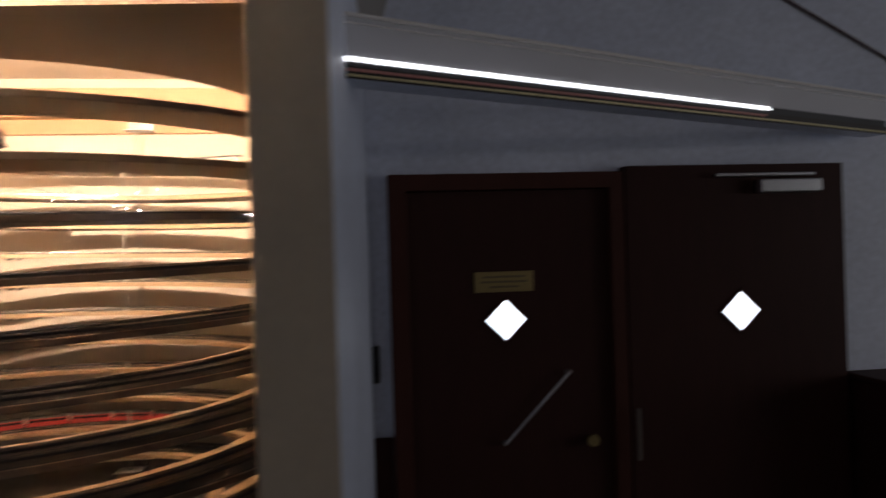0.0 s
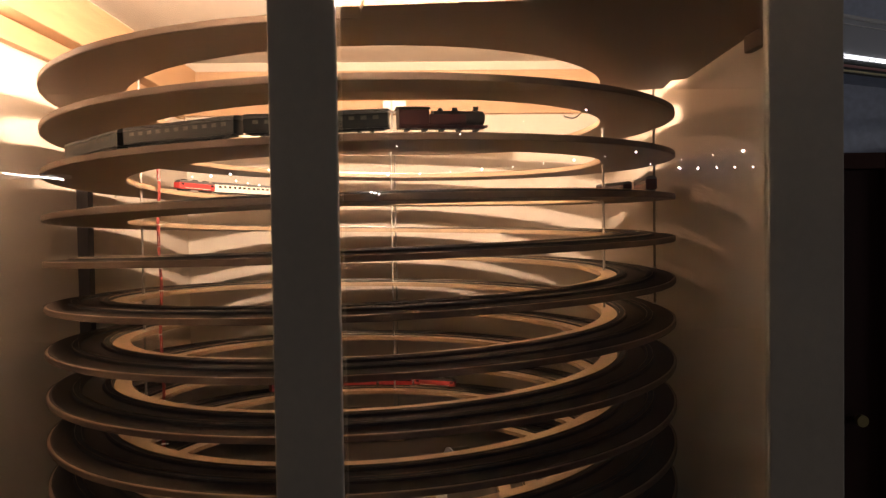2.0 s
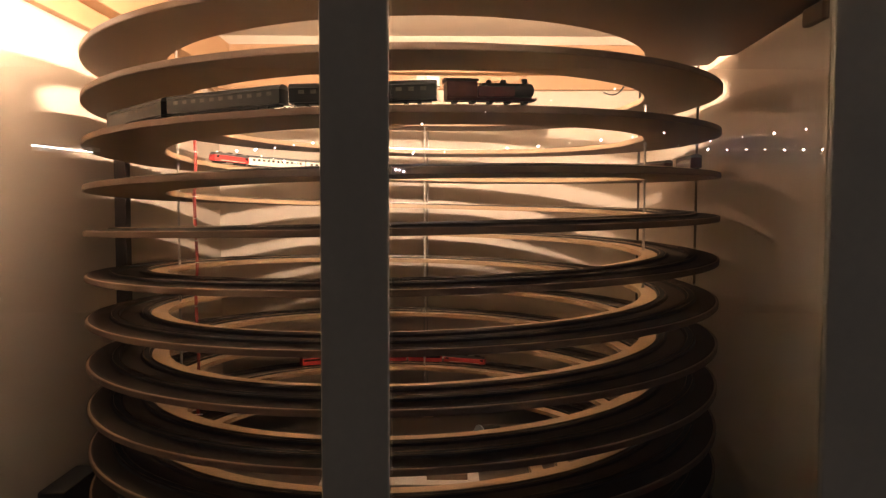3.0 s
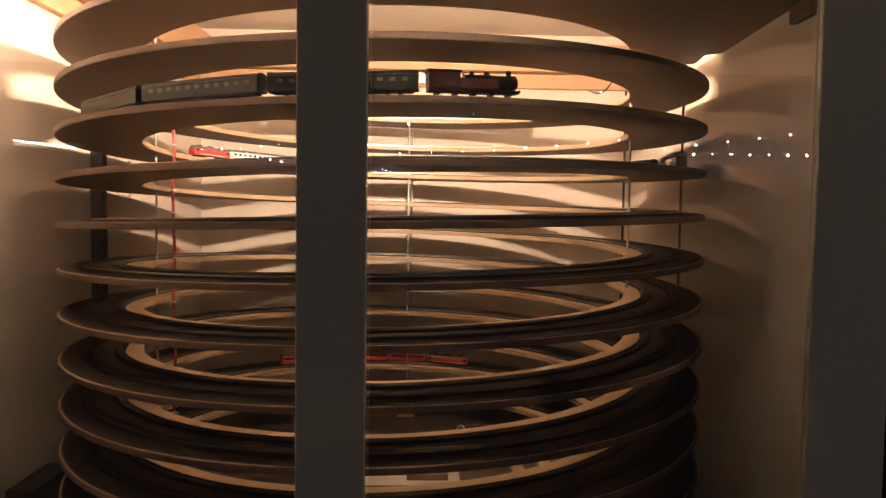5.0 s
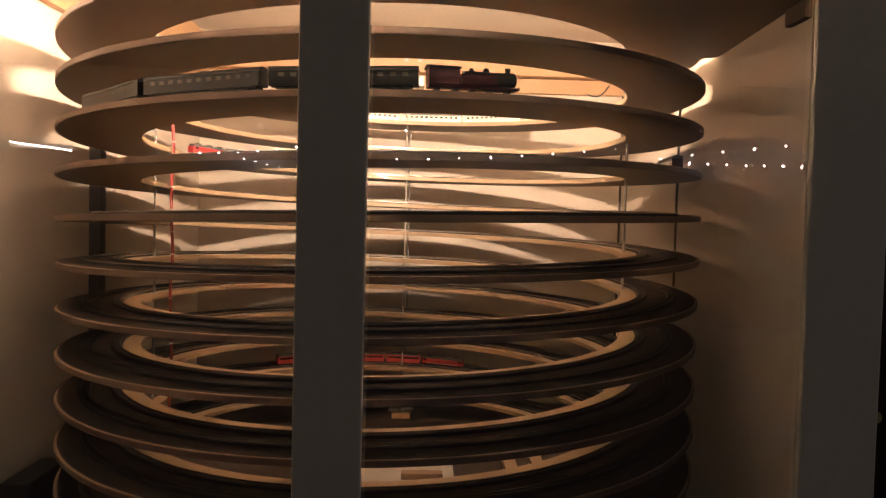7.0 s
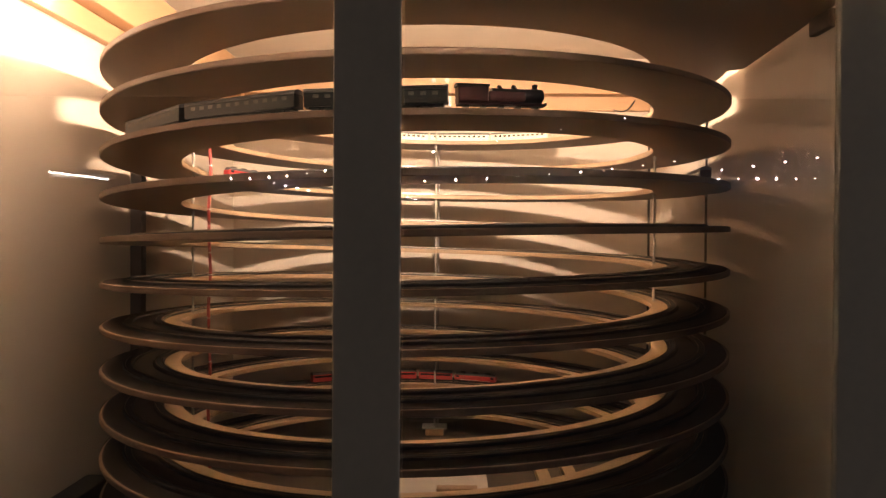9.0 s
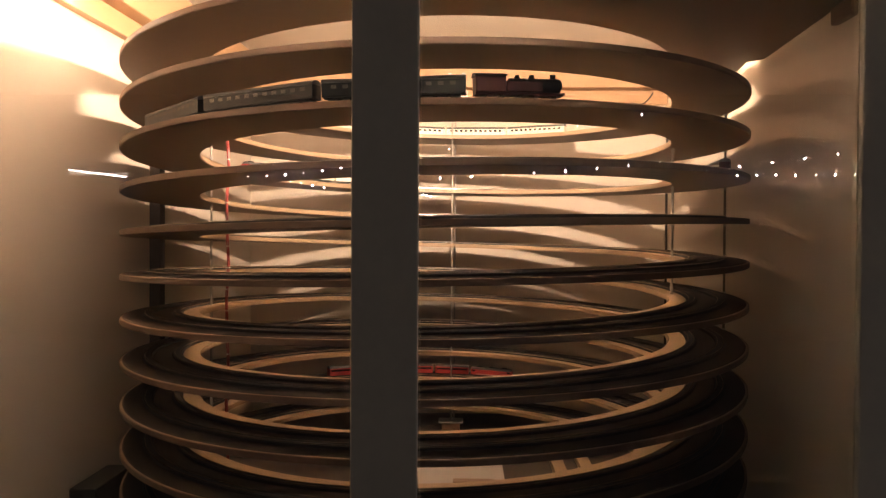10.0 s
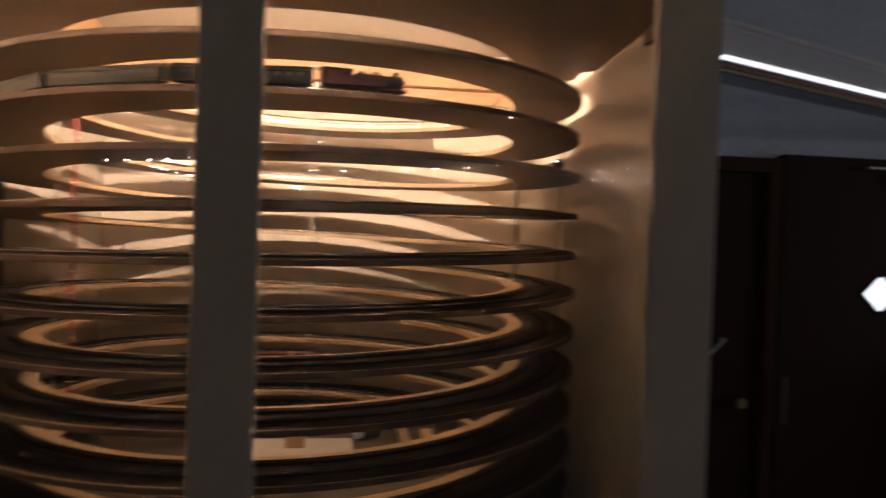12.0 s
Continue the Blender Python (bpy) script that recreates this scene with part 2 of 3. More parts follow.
# the deck at the top, into which the spiral runs
def deck_edge(a):
    """Where a ray from the spiral's middle leaves the deck."""
    c, d = math.cos(a), math.sin(a)
    far = 1.03 / -d if d < -0.01 else 9.0
    far = min(far, 0.986 / (c - 0.067 * d))
    return far if c * far > 0.05 and d * far < -0.20 else 0.949


def deck_rise(x):
    """The deck climbs on towards the side wall."""
    return 0.029 * max(x, 0.0)


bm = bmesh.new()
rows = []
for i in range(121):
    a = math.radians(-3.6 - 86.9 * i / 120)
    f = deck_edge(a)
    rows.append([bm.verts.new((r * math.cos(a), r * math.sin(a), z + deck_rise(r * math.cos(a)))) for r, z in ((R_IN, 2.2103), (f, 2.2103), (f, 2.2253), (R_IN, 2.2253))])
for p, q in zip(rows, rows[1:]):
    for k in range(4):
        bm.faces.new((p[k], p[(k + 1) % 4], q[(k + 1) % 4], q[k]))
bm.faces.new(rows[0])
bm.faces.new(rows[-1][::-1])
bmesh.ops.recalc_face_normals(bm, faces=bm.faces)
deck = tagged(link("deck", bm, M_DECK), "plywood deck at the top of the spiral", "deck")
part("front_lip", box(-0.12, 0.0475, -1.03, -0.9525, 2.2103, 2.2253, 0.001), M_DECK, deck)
tagged(link("deck_bracket", box(0.925, 0.944, -0.79, -0.70, 2.196, 2.236, 0.003), M_EDGE), "brown wooden block under the deck at the side wall", "block")

helix = empty("track_spiral", "spiral of plywood rings carrying two model railway tracks", "model railway")
TURNS = 11
for k in range(TURNS):
    a1 = along(-90, k - 1)
    a0 = a1 - LOOP
    part("board", sweep(a0, a1, [(R_IN, -0.0075), (R_OUT - 0.003, -0.0075), (R_OUT, -0.004), (R_OUT, 0.004), (R_OUT - 0.003, 0.0075), (R_IN, 0.0075)], 160), M_BOARD, helix)
    part("edge_strip", sweep(a0, a1, [(R_IN - 0.003, -0.0055), (R_IN - 0.0005, -0.0055), (R_IN - 0.0005, 0.0077), (R_IN + 0.043, 0.0077), (R_IN + 0.043, 0.0092), (R_IN - 0.003, 0.0092)], 160), M_STRIP, helix, "pale wooden strip")
    part("edge_band", sweep(a0, a1, [(R_OUT + 0.0003, -0.0072), (R_OUT + 0.0013, -0.0066), (R_OUT + 0.0013, 0.0066), (R_OUT + 0.0003, 0.0072)], 160), M_EDGE, helix, "edge band in a shaded brown")
    part("top_shade", sweep(a0, a1, [(0.7815, 0.0077), (0.944, 0.0077), (0.943, 0.0088), (0.782, 0.0088)], 96), M_MAT, helix, "dark brown sheet for the shaded board tops")
    for r in (0.797, 0.877):
        bed = part("roadbed", sweep(a0, a1, [(r - 0.0155, 0.0090), (r + 0.0155, 0.0090), (r + 0.0125, 0.0140), (r - 0.0125, 0.0140)], 96), M_BED, helix, "dark track bed")
        for s in (-0.00825, 0.00825):
            part("rail", sweep(a0, a1, [(r + s - 0.0006, 0.0142), (r + s + 0.0006, 0.0142), (r + s + 0.0006, 0.017), (r + s - 0.0006, 0.017)], 96), M_RAIL, bed, "thin nickel rail")

# the rod at (0.05, 1.045) stands in for the back rod's wall shadow
for x, y in ((0.943, 0.015), (0.756, -0.046), (0.038, 0.868), (0.05, 1.045), (-0.766, 0.063), (-0.02, -0.944)):
    rod = tagged(link("threaded_rod", cyl((x, y, 0.86), (x, y, 2.325 if x < -0.5 else 2.27), 0.004, 10), M_DARKSTEEL if math.hypot(x, y) > 0.9 and y < 0.5 else M_STEEL), "thin threaded steel rod through the spiral boards", "rod", group="threaded rods")
    ang = math.degrees(math.atan2(y if y < 0.108 else y - 0.108, x))
    for k in range(-1, 11):
        z = level(along(ang, k))
        if z > 2.24 or z < 0.90:
            continue
        for h in (-0.0125, 0.0078):
            part("nut", add_cyl(cyl((x, y, z + h), (x, y, z + h + 0.0008), 0.009, 12), (x, y, z + h + (0.0008 if h > 0 else -0.004)), (x, y, z + h + (0.0048 if h > 0 else 0)), 0.0065, 6), M_STEEL, rod)
sleeve = empty("cable_sleeve", "bundle of red cables with white ties inside the spiral", "cable", (-0.722, 0.097, 0.0))
for k in range(3):
    bm = bmesh.new()
    prev = None
    for i in range(41):
        z = 0.87 + i * 0.0292
        p = (0.0035 * math.cos(2.1 * k + 0.35 * i) + 0.003 * math.sin(i * 0.55), 0.0035 * math.sin(2.1 * k + 0.35 * i), z)
        if prev:
            add_cyl(bm, prev, p, 0.0022, 6)
        prev = p
    part("cable", bm, M_RED, sleeve)
for i in range(16):
    z = 0.93 + i * 0.0745
    bm = cyl((0.003 * math.sin((z - 0.87) / 0.0292 * 0.55), 0, z), (0.003 * math.sin((z - 0.87) / 0.0292 * 0.55), 0, z + 0.003), 0.007, 10)
    add_box(bm, 0.006, 0.015, -0.001, 0.001, z, z + 0.0015)
    part("cable_tie", bm, M_WHITE, sleeve, "white cable tie")
tagged(link("wall_batten", box(-0.996, -0.958, 0.10, 0.14, 0.0, 2.1), M_DARK), "dark upright batten on the side wall", "batten")

# no pipe: a dark upright in place of the soft shadow line there
tagged(link("rod_shadow", cyl((1.042, 1.07, 0.0), (1.042, 1.07, 2.34), 0.0055, 10), M_DARK), "thin dark upright standing in for a rod's shadow in the corner", "pipe")

# small plug pairs under the boards at the back, one pair a turn
for k in range(0, 9):
    for d in (117.0, 119.5):
        p = along(d, k)
        x, y, _ = plan(p, R_IN + 0.018)
        z = level(p)
        bm = box(x - 0.008, x + 0.008, y - 0.006, y + 0.006, z - 0.0165, z - 0.0077, 0.001)
        add_box(bm, x - 0.006, x + 0.006, y - 0.005, y + 0.005, z + 0.0097, z + 0.0145, 0.001)
        part("cable_plug", bm, M_PLATE if k < 1 else M_BLACK, helix, "small cable plug")

# beams under the alcove's ceiling
tagged(link("wall_beam", box(-0.96, 1.07, 1.165, 1.198, 2.36, 2.428, 0.003), M_BEAM), "pine fascia board along the back wall", "beam", group="wall beams")
tagged(link("wall_beam", box(-0.96, 1.07, 1.11, 1.198, 2.43, 2.56, 0.004), M_BEAM), "pine beam along the back wall", "beam", group="wall beams")
turn = Matrix.Translation((-0.997, 0.0, 0)) @ Matrix.Rotation(math.radians(-1.58), 4, "Z")
tagged(link("wall_beam", box(0.0, 0.03, -1.05, 1.10, 2.335, 2.40, 0.003, turn), M_BEAM), "pine fascia board along the side wall", "beam", group="wall beams")
tagged(link("wall_beam", box(0.0, 0.085, -1.05, 1.10, 2.402, 2.56, 0.004, turn), M_BEAM), "pine beam along the side wall", "beam", group="wall beams")

# doors
def diamond_frame(x, y, z, half, t):
    bm = bmesh.new()
    for k in range(4):
        m = Matrix.Translation((x, y, z)) @ Matrix.Rotation(math.radians(45 + 90 * k), 4, "Y")
        add_box(bm, -half - t, half + t, -0.004, 0.004, half, half + t, 0, m)
    return bm


FX = 1.13
# daylight from behind the doors, put into the panes as their own glow
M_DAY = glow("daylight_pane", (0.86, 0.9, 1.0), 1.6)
door_a = empty("door_1", "dark brown stained door with a diamond window, closed", "door", kind="structure")
part("door_frame", box(FX, FX + 0.07, 0.453, 0.518, 0, 2.077, 0.004), M_FRAME, door_a, "stained wooden door frame")
part("door_frame", box(FX + 0.07, 2.02, 0.453, 0.518, 2.012, 2.077, 0.004), M_FRAME, door_a, "stained wooden door frame")
part("door_frame", box(2.02, 2.08, 0.453, 0.518, 0, 2.077, 0.004), M_FRAME, door_a, "stained wooden door frame")
leaf = part("door_leaf", box(FX + 0.072, 2.018, 0.488, 0.518, 0, 2.010, 0.003), M_DOOR, door_a)
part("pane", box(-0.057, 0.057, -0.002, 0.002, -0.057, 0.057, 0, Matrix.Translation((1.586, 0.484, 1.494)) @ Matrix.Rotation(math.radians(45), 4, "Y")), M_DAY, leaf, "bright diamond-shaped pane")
part("pane_bead", diamond_frame(1.586, 0.484, 1.494, 0.057, 0.008), M_FRAME, leaf)
sign = part("sign_plate", box(1.463, 1.701, 0.480, 0.4875, 1.606, 1.688, 0.002), M_BRASS, leaf, "brass sign plate")
for k, (z, w) in enumerate(((1.667, 0.17), (1.647, 0.19), (1.627, 0.12))):
    part("sign_bar", box(1.582 - w / 2, 1.582 + w / 2, 0.4785, 0.480, z - 0.004, z + 0.004), M_BAR, sign)
part("pull_bar", add_cyl(add_cyl(cyl((1.566, 0.453, 1.009), (1.832, 0.453, 1.278), 0.0065), (1.566, 0.453, 1.009), (1.566, 0.488, 1.009), 0.008), (1.832, 0.453, 1.278), (1.832, 0.488, 1.278), 0.008), M_ALU, leaf, "slanted steel pull bar")
part("knob", add_cyl(cyl((1.92, 0.443, 1.003), (1.92, 0.488, 1.003), 0.011), (1.92, 0.438, 1.003), (1.92, 0.46, 1.003), 0.024, 16), M_BRASS, leaf, "round brass door knob")
door_b = empty("door_2", "dark brown stained door with a diamond window and a door closer", "door", kind="structure")
leaf = part("door_leaf", box(2.084, 3.04, 0.448, 0.518, 0, 2.097, 0.004), M_DOOR, door_b)
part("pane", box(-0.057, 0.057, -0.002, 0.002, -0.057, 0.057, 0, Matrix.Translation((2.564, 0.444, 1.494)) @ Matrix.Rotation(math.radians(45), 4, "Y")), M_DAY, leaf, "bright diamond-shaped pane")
part("pane_bead", diamond_frame(2.564, 0.444, 1.494, 0.057, 0.008), M_FRAME, leaf)
closer = part("door_closer", box(2.64, 2.91, 0.393, 0.447, 1.975, 2.03, 0.006), M_ALU, leaf, "grey metal door closer")
part("closer_arm", box(2.455, 2.885, 0.403, 0.423, 2.043, 2.057, 0.003), M_ALU, closer)
part("pull_handle", box(2.09, 2.105, 0.403, 0.418, 0.92, 1.128, 0.004), M_DARKSTEEL, leaf, "upright steel handle")
tagged(link("wall_switch", box(1.056, 1.080, 0.498, 0.519, 1.265, 1.411, 0.004), M_BLACK), "small black device on the wall beside the door", "switch")
cab = empty("low_cabinet", "dark wooden cabinet beside the doors", "cabinet", (3.07, 0.10, 0.0))
part("body", box(0.0, 0.68, 0.02, 0.413, 0.0, 1.182, 0.004), M_DOOR, cab)
part("top", box(-0.008, 0.688, 0.0, 0.413, 1.184, 1.21, 0.005), M_DOOR, cab)
for x in (0.006, 0.343):
    leaf = part("door", box(x, x + 0.331, 0.002, 0.018, 0.06, 1.176, 0.003), M_DOOR, cab)
    part("handle", cyl((x + (0.30 if x < 0.1 else 0.03), -0.016, 0.72), (x + (0.30 if x < 0.1 else 0.03), 0.002, 0.72), 0.010), M_DARKSTEEL, leaf)
tagged(link("wainscot", box(1.052, FX - 0.004, 0.493, 0.519, 0, 1.05, 0.004), M_DOOR), "dark wooden panel below the wall paint", "panel", kind="structure")

tagged(link("wall_conduit", cyl((2.717, 0.512, 2.874), (3.920, 0.512, 2.229), 0.006, 10), M_FRAME), "dark cable conduit slanting across the grey wall", "conduit")

# clear tunnel that carries the track out over the doors
tun = empty("track_tunnel", "clear acrylic track tunnel with a light strip above the doors", "model railway", (0.945, -0.60, 2.222))
tun.rotation_euler = (0, 0, math.atan2(0.98, 2.25))
TL = 2.46
M_LED = glow("led_strip_glow", (0.95, 0.95, 1.0), 1.3)
M_GOLD = mat("gold_edge_trim", (0.75, 0.66, 0.36), 0.35, 0.3, vary=0.1)
M_PINK = mat("red_edge_line", (0.6, 0.25, 0.22), 0.5)
part("base_board", prism([(0.03, -0.002), (TL, -0.002), (TL, 0.1), (0.10, 0.1)], -0.017, 0.012), M_HALL, tun, "grey painted base board")
part("front_strip", box(0.03, TL, -0.0041, -0.0022, -0.019, 0.0118), M_DARK, tun, "dark strip along the front")
part("edge_trim", box(0.03, TL, -0.009, -0.0042, -0.0145, -0.0085, 0.0015), M_GOLD, tun, "gold edge trim")
part("edge_line", box(0.03, TL * 0.67, -0.008, -0.0042, -0.0015, 0.0055, 0.001), M_PINK, tun, "dull red edge line")
part("light_strip", box(0.03, TL * 0.68, -0.003, 0.004, 0.0322, 0.0350), M_LED, tun, "bright white light strip")
part("strip_backing", box(0.03, TL, 0.0042, 0.007, 0.0122, 0.036), M_BLACK, tun, "black backing of the light strip")
for i in range(64):
    part("light_chip", box(0.03 + i * 0.026, 0.048 + i * 0.026, -0.0022, 0.0040, 0.0245, 0.0292), M_LED, tun)
f = part("front_panel", box(0.03, TL, 0.0, 0.004, 0.0365, 0.135), M_ACRYL, tun, "clear acrylic panel")
f.visible_shadow = False
top = part("top_panel", prism([(0.03, 0.0), (TL, 0.0), (TL, 0.1), (0.10, 0.1)], 0.1355, 0.1395), M_ACRYL, tun, "clear acrylic panel")
top.visible_shadow = False
# white stands in for the strip's light caught along the acrylic edge
part("top_rail", add_cyl(cyl((0.03, -0.002, 0.138), (TL, -0.002, 0.138), 0.006, 8), (0.03, 0.0, 0.118), (TL, 0.0, 0.118), 0.002, 8), M_WHITE, tun, "edge of the panel, white for its edge glow")
bp = part("back_panel", box(0.10, TL, 0.096, 0.10, 0.017, 0.135), M_ACRYL, tun, "clear acrylic panel")
bp.visible_shadow = False
for x in (1.36, 1.55, 1.72, 2.05):
    part("clip", box(x, x + 0.05, -0.004, 0.03, 0.112, 0.118), M_ALU, tun, "small metal clip")

# lamps of the alcove
def hanging_lamp(at):
    lamp = empty("hanging_lamp", "bare warm bulb hanging from the alcove ceiling", "lamp", at, group="alcove lamps")
    bm = bmesh.new()
    bmesh.ops.create_uvsphere(bm, u_segments=16, v_segments=10, radius=0.010)
    b = part("bulb", bm, glow("bulb_glow", (1.0, 0.75, 0.45), 40.0), lamp, "glowing bulb")
    b.visible_shadow = False
    part("socket", cyl((0, 0, 0.024), (0, 0, 0.045), 0.008), M_WHITE, lamp)
    part("cord", cyl((0, 0, 0.045), (0, 0, CASE_CEIL - at[2]), 0.0015, 6), M_WHITE, lamp)


hanging_lamp(LAMP_A)
hanging_lamp(LAMP_B)

# bracket at the head of the back rods
br = empty("rod_bracket", "white metal bracket holding the rods to the back beam", "bracket", (0.05, 1.09, 2.385))
part("plate", box(-0.055, 0.055, 0.035, 0.054, -0.025, 0.035, 0.002), M_PLATE, br)
part("shelf", box(-0.055, 0.055, -0.03, 0.035, -0.025, -0.021), M_PLATE, br)
part("rod_head", cyl((-0.012, 0.02, -0.1), (-0.012, 0.02, 0.03), 0.005), M_STEEL, br)
for x in (0.02, 0.085):
    tagged(link("screw", cyl((x, 1.104, 2.49), (x, 1.1095, 2.49), 0.011, 14), M_PLATE), "round screw head in the back beam", "screw", group="beam screws")

# base under the spiral
tagged(link("base_table", box(-0.93, 0.9, -0.98, 1.15, 0.0, 0.86, 0.004), M_DARK), "dark wooden base cabinet under the spiral", "table")
tagged(link("paper_sheet", box(-0.30, 0.24, 0.02, 0.44, 0.8605, 0.8625), M_SHEET), "white sheet lying on the base inside the spiral", "sheet")
for x, y in ((0.038, 0.868), (-0.766, 0.063), (0.756, -0.046)):
    b = empty("support_block", "wooden block with a steel plate carrying a rod", "block", (x, y, 0.86), group="rod feet")
    part("block", box(-0.04, 0.04, -0.04, 0.04, 0.0, 0.03, 0.003), M_BEAM, b, "pine block")
    part("plate", box(-0.055, 0.055, -0.045, 0.045, 0.03, 0.034), M_PLATE, b, "grey steel plate")
tagged(link("wood_offcut", box(-0.015, 0.055, 0.30, 0.345, 0.8630, 0.915, 0.003), M_BEAM), "small pine block on the white sheet", "block")
tagged(link("wood_offcut", box(0.06, 0.20, 0.06, 0.10, 0.8630, 0.885, 0.003), M_BOARD), "flat wooden offcut on the white sheet", "block")
reel = empty("cable_reel", "black reel with a pale blue face lying on the base", "reel", (0.30, 0.42, 0.905))
part("drum", cyl((-0.035, 0, 0), (0.035, 0.02, 0), 0.04, 24), M_BLACK, reel)
part("face", cyl((-0.040, -0.003, 0), (-0.0352, -0.0005, 0), 0.042, 24), mat("pale_blue_plastic", (0.5, 0.58, 0.72), 0.3), reel, "pale blue face")
for x, y0 in ((0.42, 0.02), (0.52, -0.05)):
    tagged(link("timber_batten", box(x, x + 0.045, y0, y0 + 0.55, 0.8605, 0.885, 0.002), M_STRIP), "pale timber batten lying on the base", "batten", group="timber battens")
bm = bmesh.new()
prev = None
for i in range(13):
    a = math.radians(4 + 14 * i / 12)
    p = (0.745 * math.cos(a), 0.108 + 0.745 * math.sin(a), 2.215 - 0.02 * math.sin(math.pi * i / 12))
    if prev:
        add_cyl(bm, prev, p, 0.0025, 6)
    prev = p
tagged(link("loose_cable", bm, M_BLACK), "black cable looping at the top of the spiral", "cable")
ctl = empty("control_box", "black metal control box with a silver edge at the side wall", "control box", (-1.0, -0.41, 0.0))
part("case", box(0.0, 0.075, 0.0, 0.22, 0.0, 1.005, 0.003), M_BLACK, ctl)
part("case_front", box(0.0, 0.20, -0.30, -0.002, 0.0, 0.93, 0.003), M_BLACK, ctl)
part("silver_edge", box(0.004, 0.19, -0.01, -0.002, 0.9305, 0.94), M_ALU, ctl, "bright silver edge")


# ---------------------------------------------------------------- trains
M_GREEN = mat("dark_green_paint", (0.006, 0.008, 0.007), 0.4, vary=0.1)
M_MAROON = mat("maroon_paint", (0.05, 0.008, 0.008), 0.4, vary=0.1)
M_TRED = mat("bright_red_paint", (0.46, 0.042, 0.04), 0.4, vary=0.1)
M_CREAM = mat("cream_coach_paint", (0.75, 0.7, 0.6), 0.35, vary=0.05)
M_ROOF = mat("grey_coach_roof", (0.12, 0.12, 0.12), 0.5, vary=0.15)
M_PANE = mat("dark_window", (0.02, 0.02, 0.025), 0.08, vary=0.1)
# uneven pale tone paints the window glints; the windows give no light
M_GLINT = mat("coach_window_glint", (0.16, 0.15, 0.13), 0.12, vary=0.5, scale=60, fine=300)


def body_shell(length, width, height, z0, roof):
    bm = bmesh.new()
    n = 8
    prof = [(-width / 2, z0), (width / 2, z0), (width / 2, z0 + height - roof)]
    for i in range(1, n):
        a = math.pi * i / n
        prof.append((width / 2 * math.cos(a), z0 + height - roof + roof * math.sin(a)))
    prof.append((-width / 2, z0 + height - roof))
    rows = []
    for x in (-length / 2, length / 2):
        rows.append([bm.verts.new((x, y, z)) for y, z in prof])
    k = len(prof)
    for i in range(k):
        bm.faces.new((rows[0][i], rows[0][(i + 1) % k], rows[1][(i + 1) % k], rows[1][i]))
    bm.faces.new(rows[0][::-1])
    bm.faces.new(rows[1])
    bmesh.ops.recalc_face_normals(bm, faces=bm.faces)
    return bm


def wheels(thing, length, count):
    xs = [-length * 0.38, -length * 0.29, length * 0.29, length * 0.38] if count == 4 else [length * (i / (count - 1) - 0.5) * 0.8 for i in range(count)]
    for x in xs:
        bm = bmesh.new()
        for y in (-0.0085, 0.0085):
            add_cyl(bm, (x, y - 0.001, 0.0055), (x, y + 0.001, 0.0055), 0.0055, 12)
        add_cyl(bm, (x, -0.0085, 0.0055), (x, 0.0085, 0.0055), 0.001, 6)
        part("wheelset", bm, M_BLACK, thing)


def coach(label, paint, length=0.27, glinting=True, group="coaches"):
    c = empty("railway_coach", label, "model coach", group=group)
    part("body", body_shell(length, 0.032, 0.030, 0.008, 0.001), paint, c)
    part("roof", body_shell(length + 0.001, 0.033, 0.010, 0.0381, 0.0085), M_ROOF, c, "rounded grey roof")
    part("underframe", box(-length / 2 + 0.01, length / 2 - 0.01, -0.012, 0.012, 0.004, 0.0079), M_BLACK, c)
    n = 11
    for i in range(n):
        x = (i - (n - 1) / 2) * length * 0.083
        for s in (-1, 1):
            part("window", box(x - 0.006, x + 0.006, s * 0.0163 - 0.0004, s * 0.0163 + 0.0004, 0.025, 0.033), M_GLINT if glinting else M_PANE, c)
    wheels(c, length, 4)
    return c


def diesel(label, paint, length=0.19):
    c = empty("model_locomotive", label, "model locomotive")
    part("body", box(-length / 2, length / 2, -0.016, 0.016, 0.009, 0.033, 0.004), paint, c)
    part("roof", body_shell(length * 0.94, 0.030, 0.010, 0.0331, 0.0085), M_ROOF, c, "grey roof")
    for x in (-length * 0.3, 0, length * 0.3):
        part("roof_vent", box(x - 0.012, x + 0.012, -0.006, 0.006, 0.0425, 0.047, 0.001), M_BLACK, c)
    for s in (-1, 1):
        part("cab_window", box(s * (length / 2 - 0.016) - 0.007, s * (length / 2 - 0.016) + 0.007, -0.0166, 0.0166, 0.023, 0.031), M_PANE, c)
        part("light_band", box(-length * 0.36, length * 0.36, s * 0.0162 - 0.0004, s * 0.0162 + 0.0004, 0.012, 0.014), M_CREAM, c)
    for x in (-length * 0.3, length * 0.3):
        part("bogie", box(x - 0.025, x + 0.025, -0.012, 0.012, 0.003, 0.0088, 0.001), M_BLACK, c)
    wheels(c, length, 4)
    return c


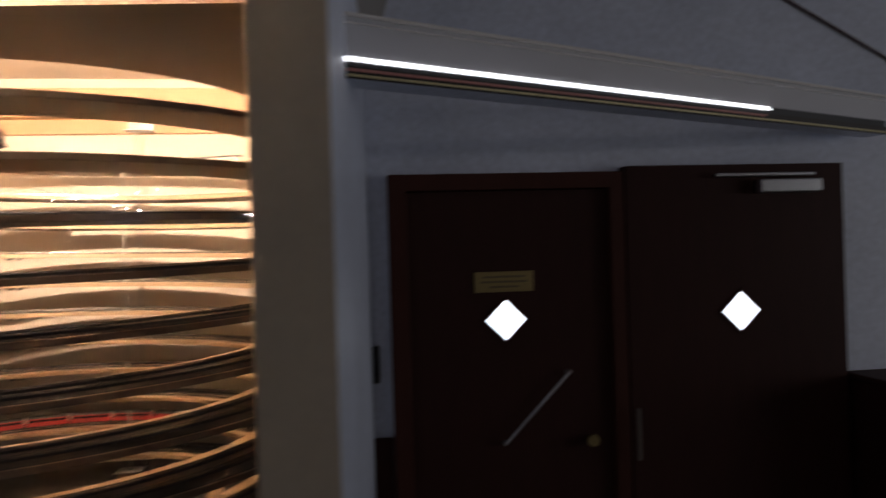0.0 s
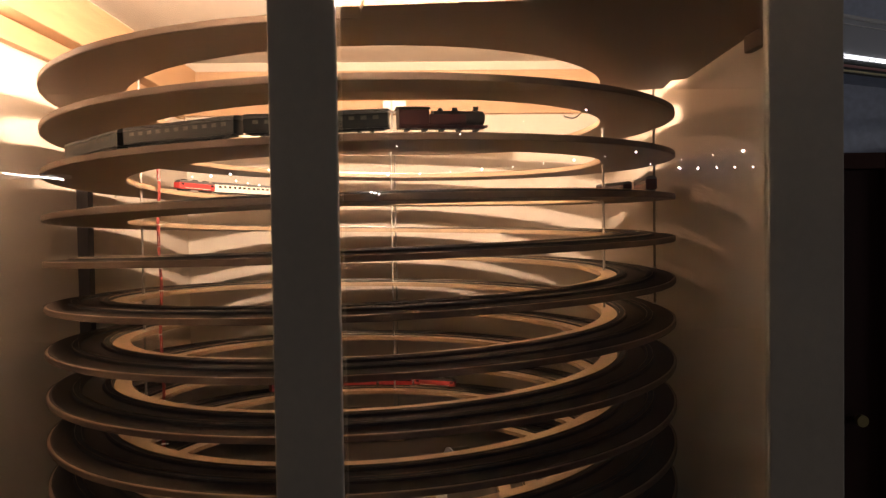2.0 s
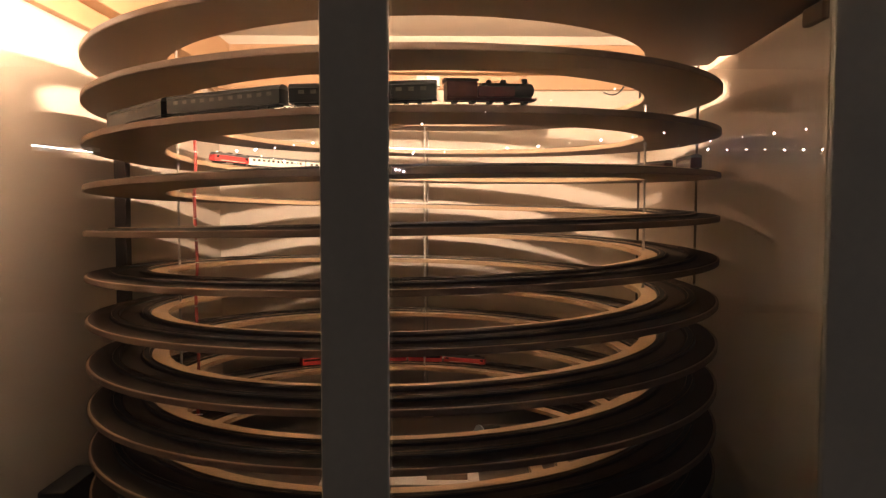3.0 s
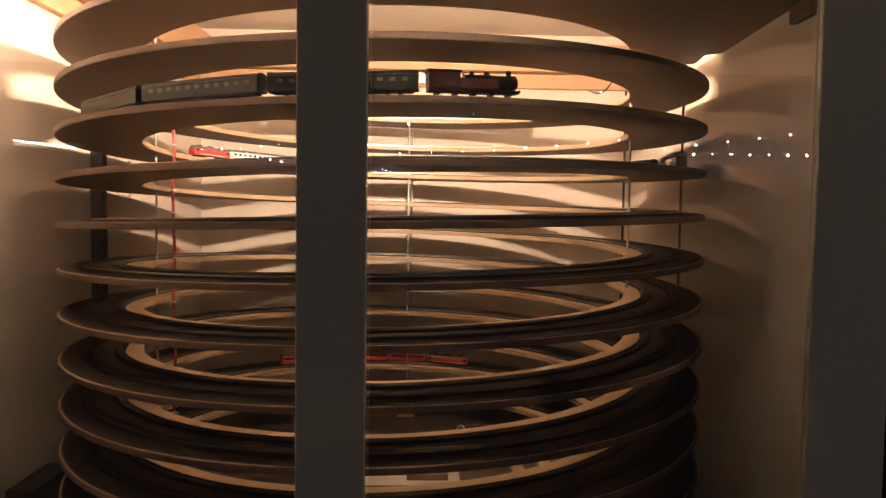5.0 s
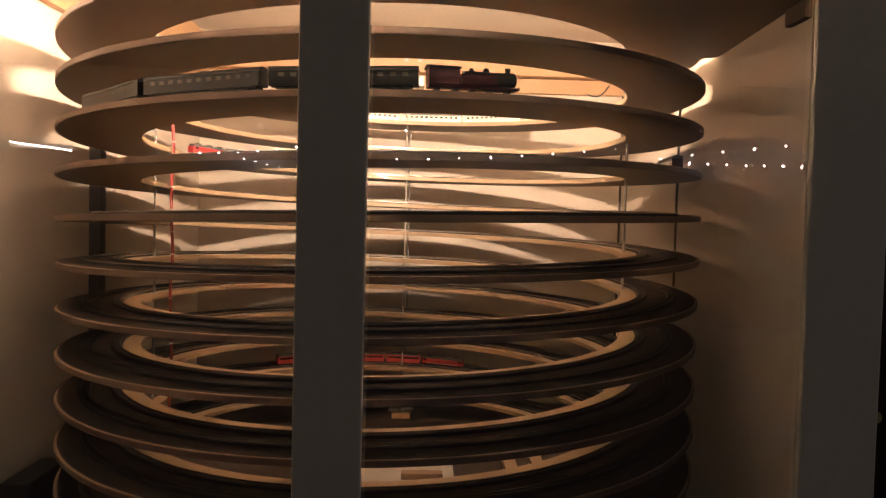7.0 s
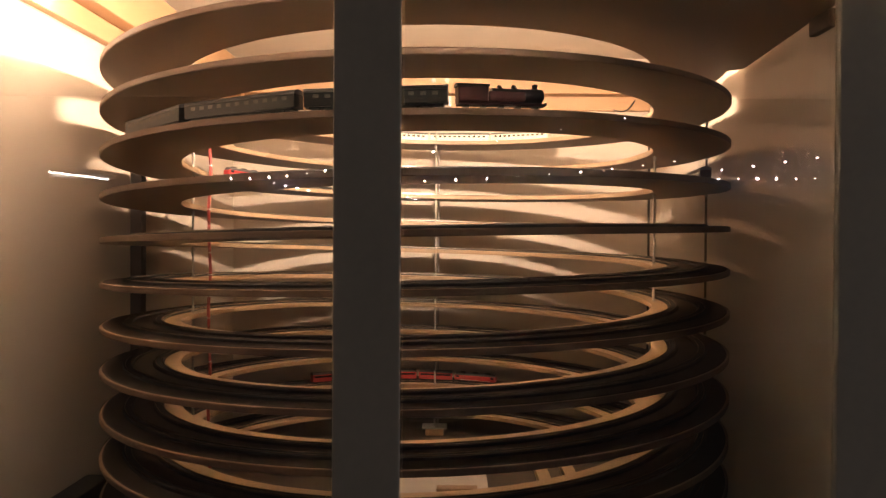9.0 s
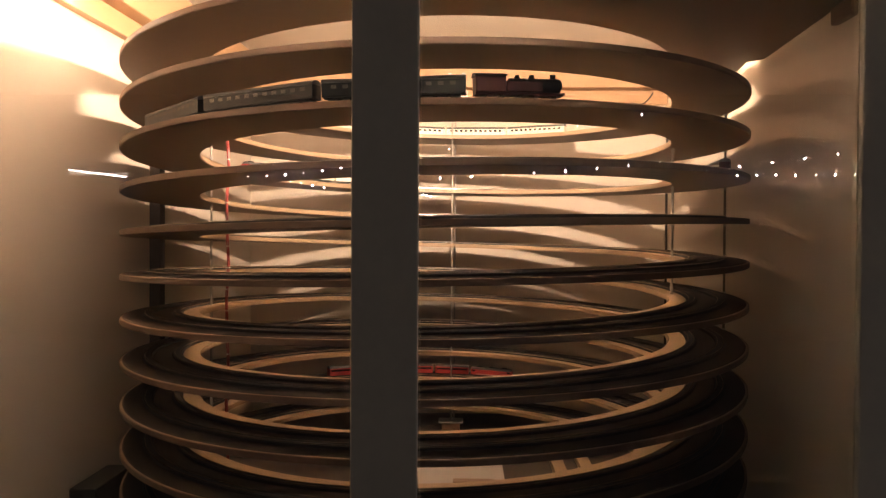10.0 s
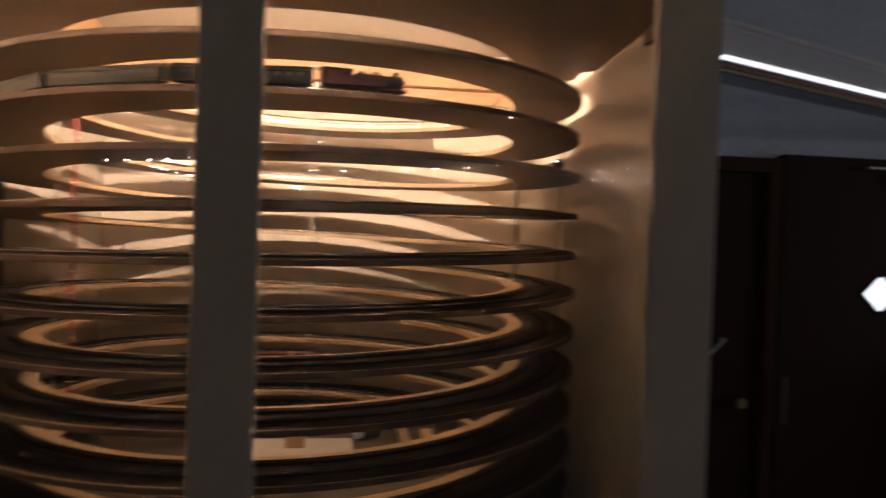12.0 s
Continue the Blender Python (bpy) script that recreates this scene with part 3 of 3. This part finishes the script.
def steam(label, paint, length=0.19):
    c = empty("model_locomotive", label, "model locomotive")
    part("boiler", cyl((-0.02, 0, 0.030), (length / 2 - 0.004, 0, 0.030), 0.0150, 20), M_BLACK, c, "black boiler")
    part("smokebox_door", cyl((length / 2 - 0.004, 0, 0.030), (length / 2, 0, 0.030), 0.0125, 20, 0.009), M_BLACK, c)
    part("cab", box(-length / 2, -0.03, -0.017, 0.017, 0.012, 0.046, 0.003), paint, c, "dark red cab")
    part("cab_roof", body_shell(length / 2 - 0.026, 0.037, 0.007, 0.0461, 0.006), M_BLACK, c, "black cab roof").location.x = -length / 4 - 0.015
    part("frame", box(-length / 2, length / 2, -0.013, 0.013, 0.007, 0.0135, 0.001), paint, c)
    part("buffer_beam", box(length / 2, length / 2 + 0.003, -0.016, 0.016, 0.008, 0.0145, 0.0008), paint, c)
    part("side_tank", box(-0.03, 0.050, -0.018, 0.018, 0.0136, 0.036, 0.002), paint, c, "dark red side tank")
    part("chimney", cyl((length / 2 - 0.018, 0, 0.043), (length / 2 - 0.018, 0, 0.054), 0.005, 12, 0.0065), M_BLACK, c)
    part("dome", cyl((0.03, 0, 0.043), (0.03, 0, 0.052), 0.008, 14, 0.005), M_BLACK, c)
    part("dome", cyl((-0.002, 0, 0.043), (-0.002, 0, 0.051), 0.007, 14, 0.004), M_BLACK, c)
    wheels(c, length, 5)
    return c


def on_track(thing, deg, down, r):
    """Sets a vehicle on the spiral's track, the given number of turns down."""
    p = along(deg, down)
    x, y, head = plan(p, r)
    thing.matrix_basis = pose(x, y, level(p) + 0.0172, 0, -math.degrees(PITCH / LOOP), math.degrees(head))
    return thing


def rake(thing, count, deg, step, down, r):
    on_track(thing, deg, down, r)
    for k in range(1, count):
        on_track(copy_thing(thing, pose(0, 0, 0)), deg + step * k, down, r)


rake(coach("dark green model coach with painted window glints on the spiral track", M_GREEN, 0.30), 3, -93.6, -20.4, 1, 0.877)
on_track(steam("dark red and black model tank engine on the spiral track", M_MAROON), -76.5, 1, 0.877)
on_track(diesel("bright red model locomotive on the lower spiral track", M_TRED), 74, 9, 0.797)
rake(coach("red model wagon behind the locomotive on the lower track", M_TRED, 0.15, glinting=False, group="red wagons"), 4, 87, 11.8, 9, 0.797)
rake(coach("cream model coach on the back of the spiral track", M_CREAM, group="cream coaches", glinting=False), 5, 62, 18.5, 0, 0.877)
on_track(diesel("bright red model locomotive ahead of cream coaches on the upper track", M_TRED), 153, 2, 0.797)
rake(coach("cream model coach behind the red locomotive on the upper track", M_CREAM, group="cream coaches of the upper train", glinting=False), 2, 136, -20, 2, 0.797)
rake(coach("dark maroon railcar on the upper spiral track", M_MAROON, 0.24, group="railcars"), 2, -8, 16.8, 2, 0.877)

# ---------------------------------------------------------------- strings of small lights on the far wall of the hall
M_FAIRY = glow("small_bulb_glow", (1.0, 0.90, 0.88), 200.0)
sizes = random.Random(11)


def light_string(x0, z0, x1, z1, y, n, sag, size):
    s = empty("light_string", "string of small white bulbs on the far wall", "light string", (0, y, 0), group="light strings")
    pts = []
    for i in range(n):
        t = i / max(n - 1, 1)
        pts.append((x0 + (x1 - x0) * t, 0, z0 + (z1 - z0) * t - sag * 4 * t * (1 - t)))
    for p in pts:
        bm = bmesh.new()
        bmesh.ops.create_icosphere(bm, subdivisions=1, radius=size * sizes.uniform(0.75, 1.3), matrix=Matrix.Translation(p))
        part("bulb", bm, M_FAIRY, s)
    bm = bmesh.new()
    for p, q in zip(pts, pts[1:]):
        add_cyl(bm, p, q, 0.004, 5)
    part("wire", bm, M_BLACK, s)
    for p in (pts[0], pts[-1]):
        part("wall_hook", cyl(p, (p[0], -0.27, p[2]), 0.004, 6), M_STEEL, s)


# strings in the hall behind the camera, seen mirrored in the panes
FAR = -12.14
for x0, z0, x1, z1, n, sag in ((-3.6, 2.76, -2.0, 2.905, 6, 0.03), (-2.87, 2.685, -2.29, 2.567, 4, 0.0), (-0.61, 2.47, -0.48, 2.425, 3, 0.0), (-0.32, 2.742, 3.9, 3.09, 9, 0.05),
                               (-0.17, 3.23, 3.06, 3.82, 4, 0.0), (4.15, 2.886, 6.3, 3.16, 5, 0.0), (4.65, 2.806, 6.59, 2.817, 7, 0.0)):
    light_string(x0, z0, x1, z1, FAR, n, sag, 0.0155)
tube = empty("tube_lamp", "long white tube lamp on the far wall", "lamp", (-6.2, -12.14, 2.80))
part("tube", cyl((-0.5, 0, 0.06), (0.5, 0, -0.06), 0.011, 10), glow("tube_glow", (1.0, 0.9, 0.8), 30.0), tube, "glowing tube")
part("holder", box(-0.52, 0.52, -0.262, -0.03, -0.03, 0.03, 0.005), M_WHITE, tube)
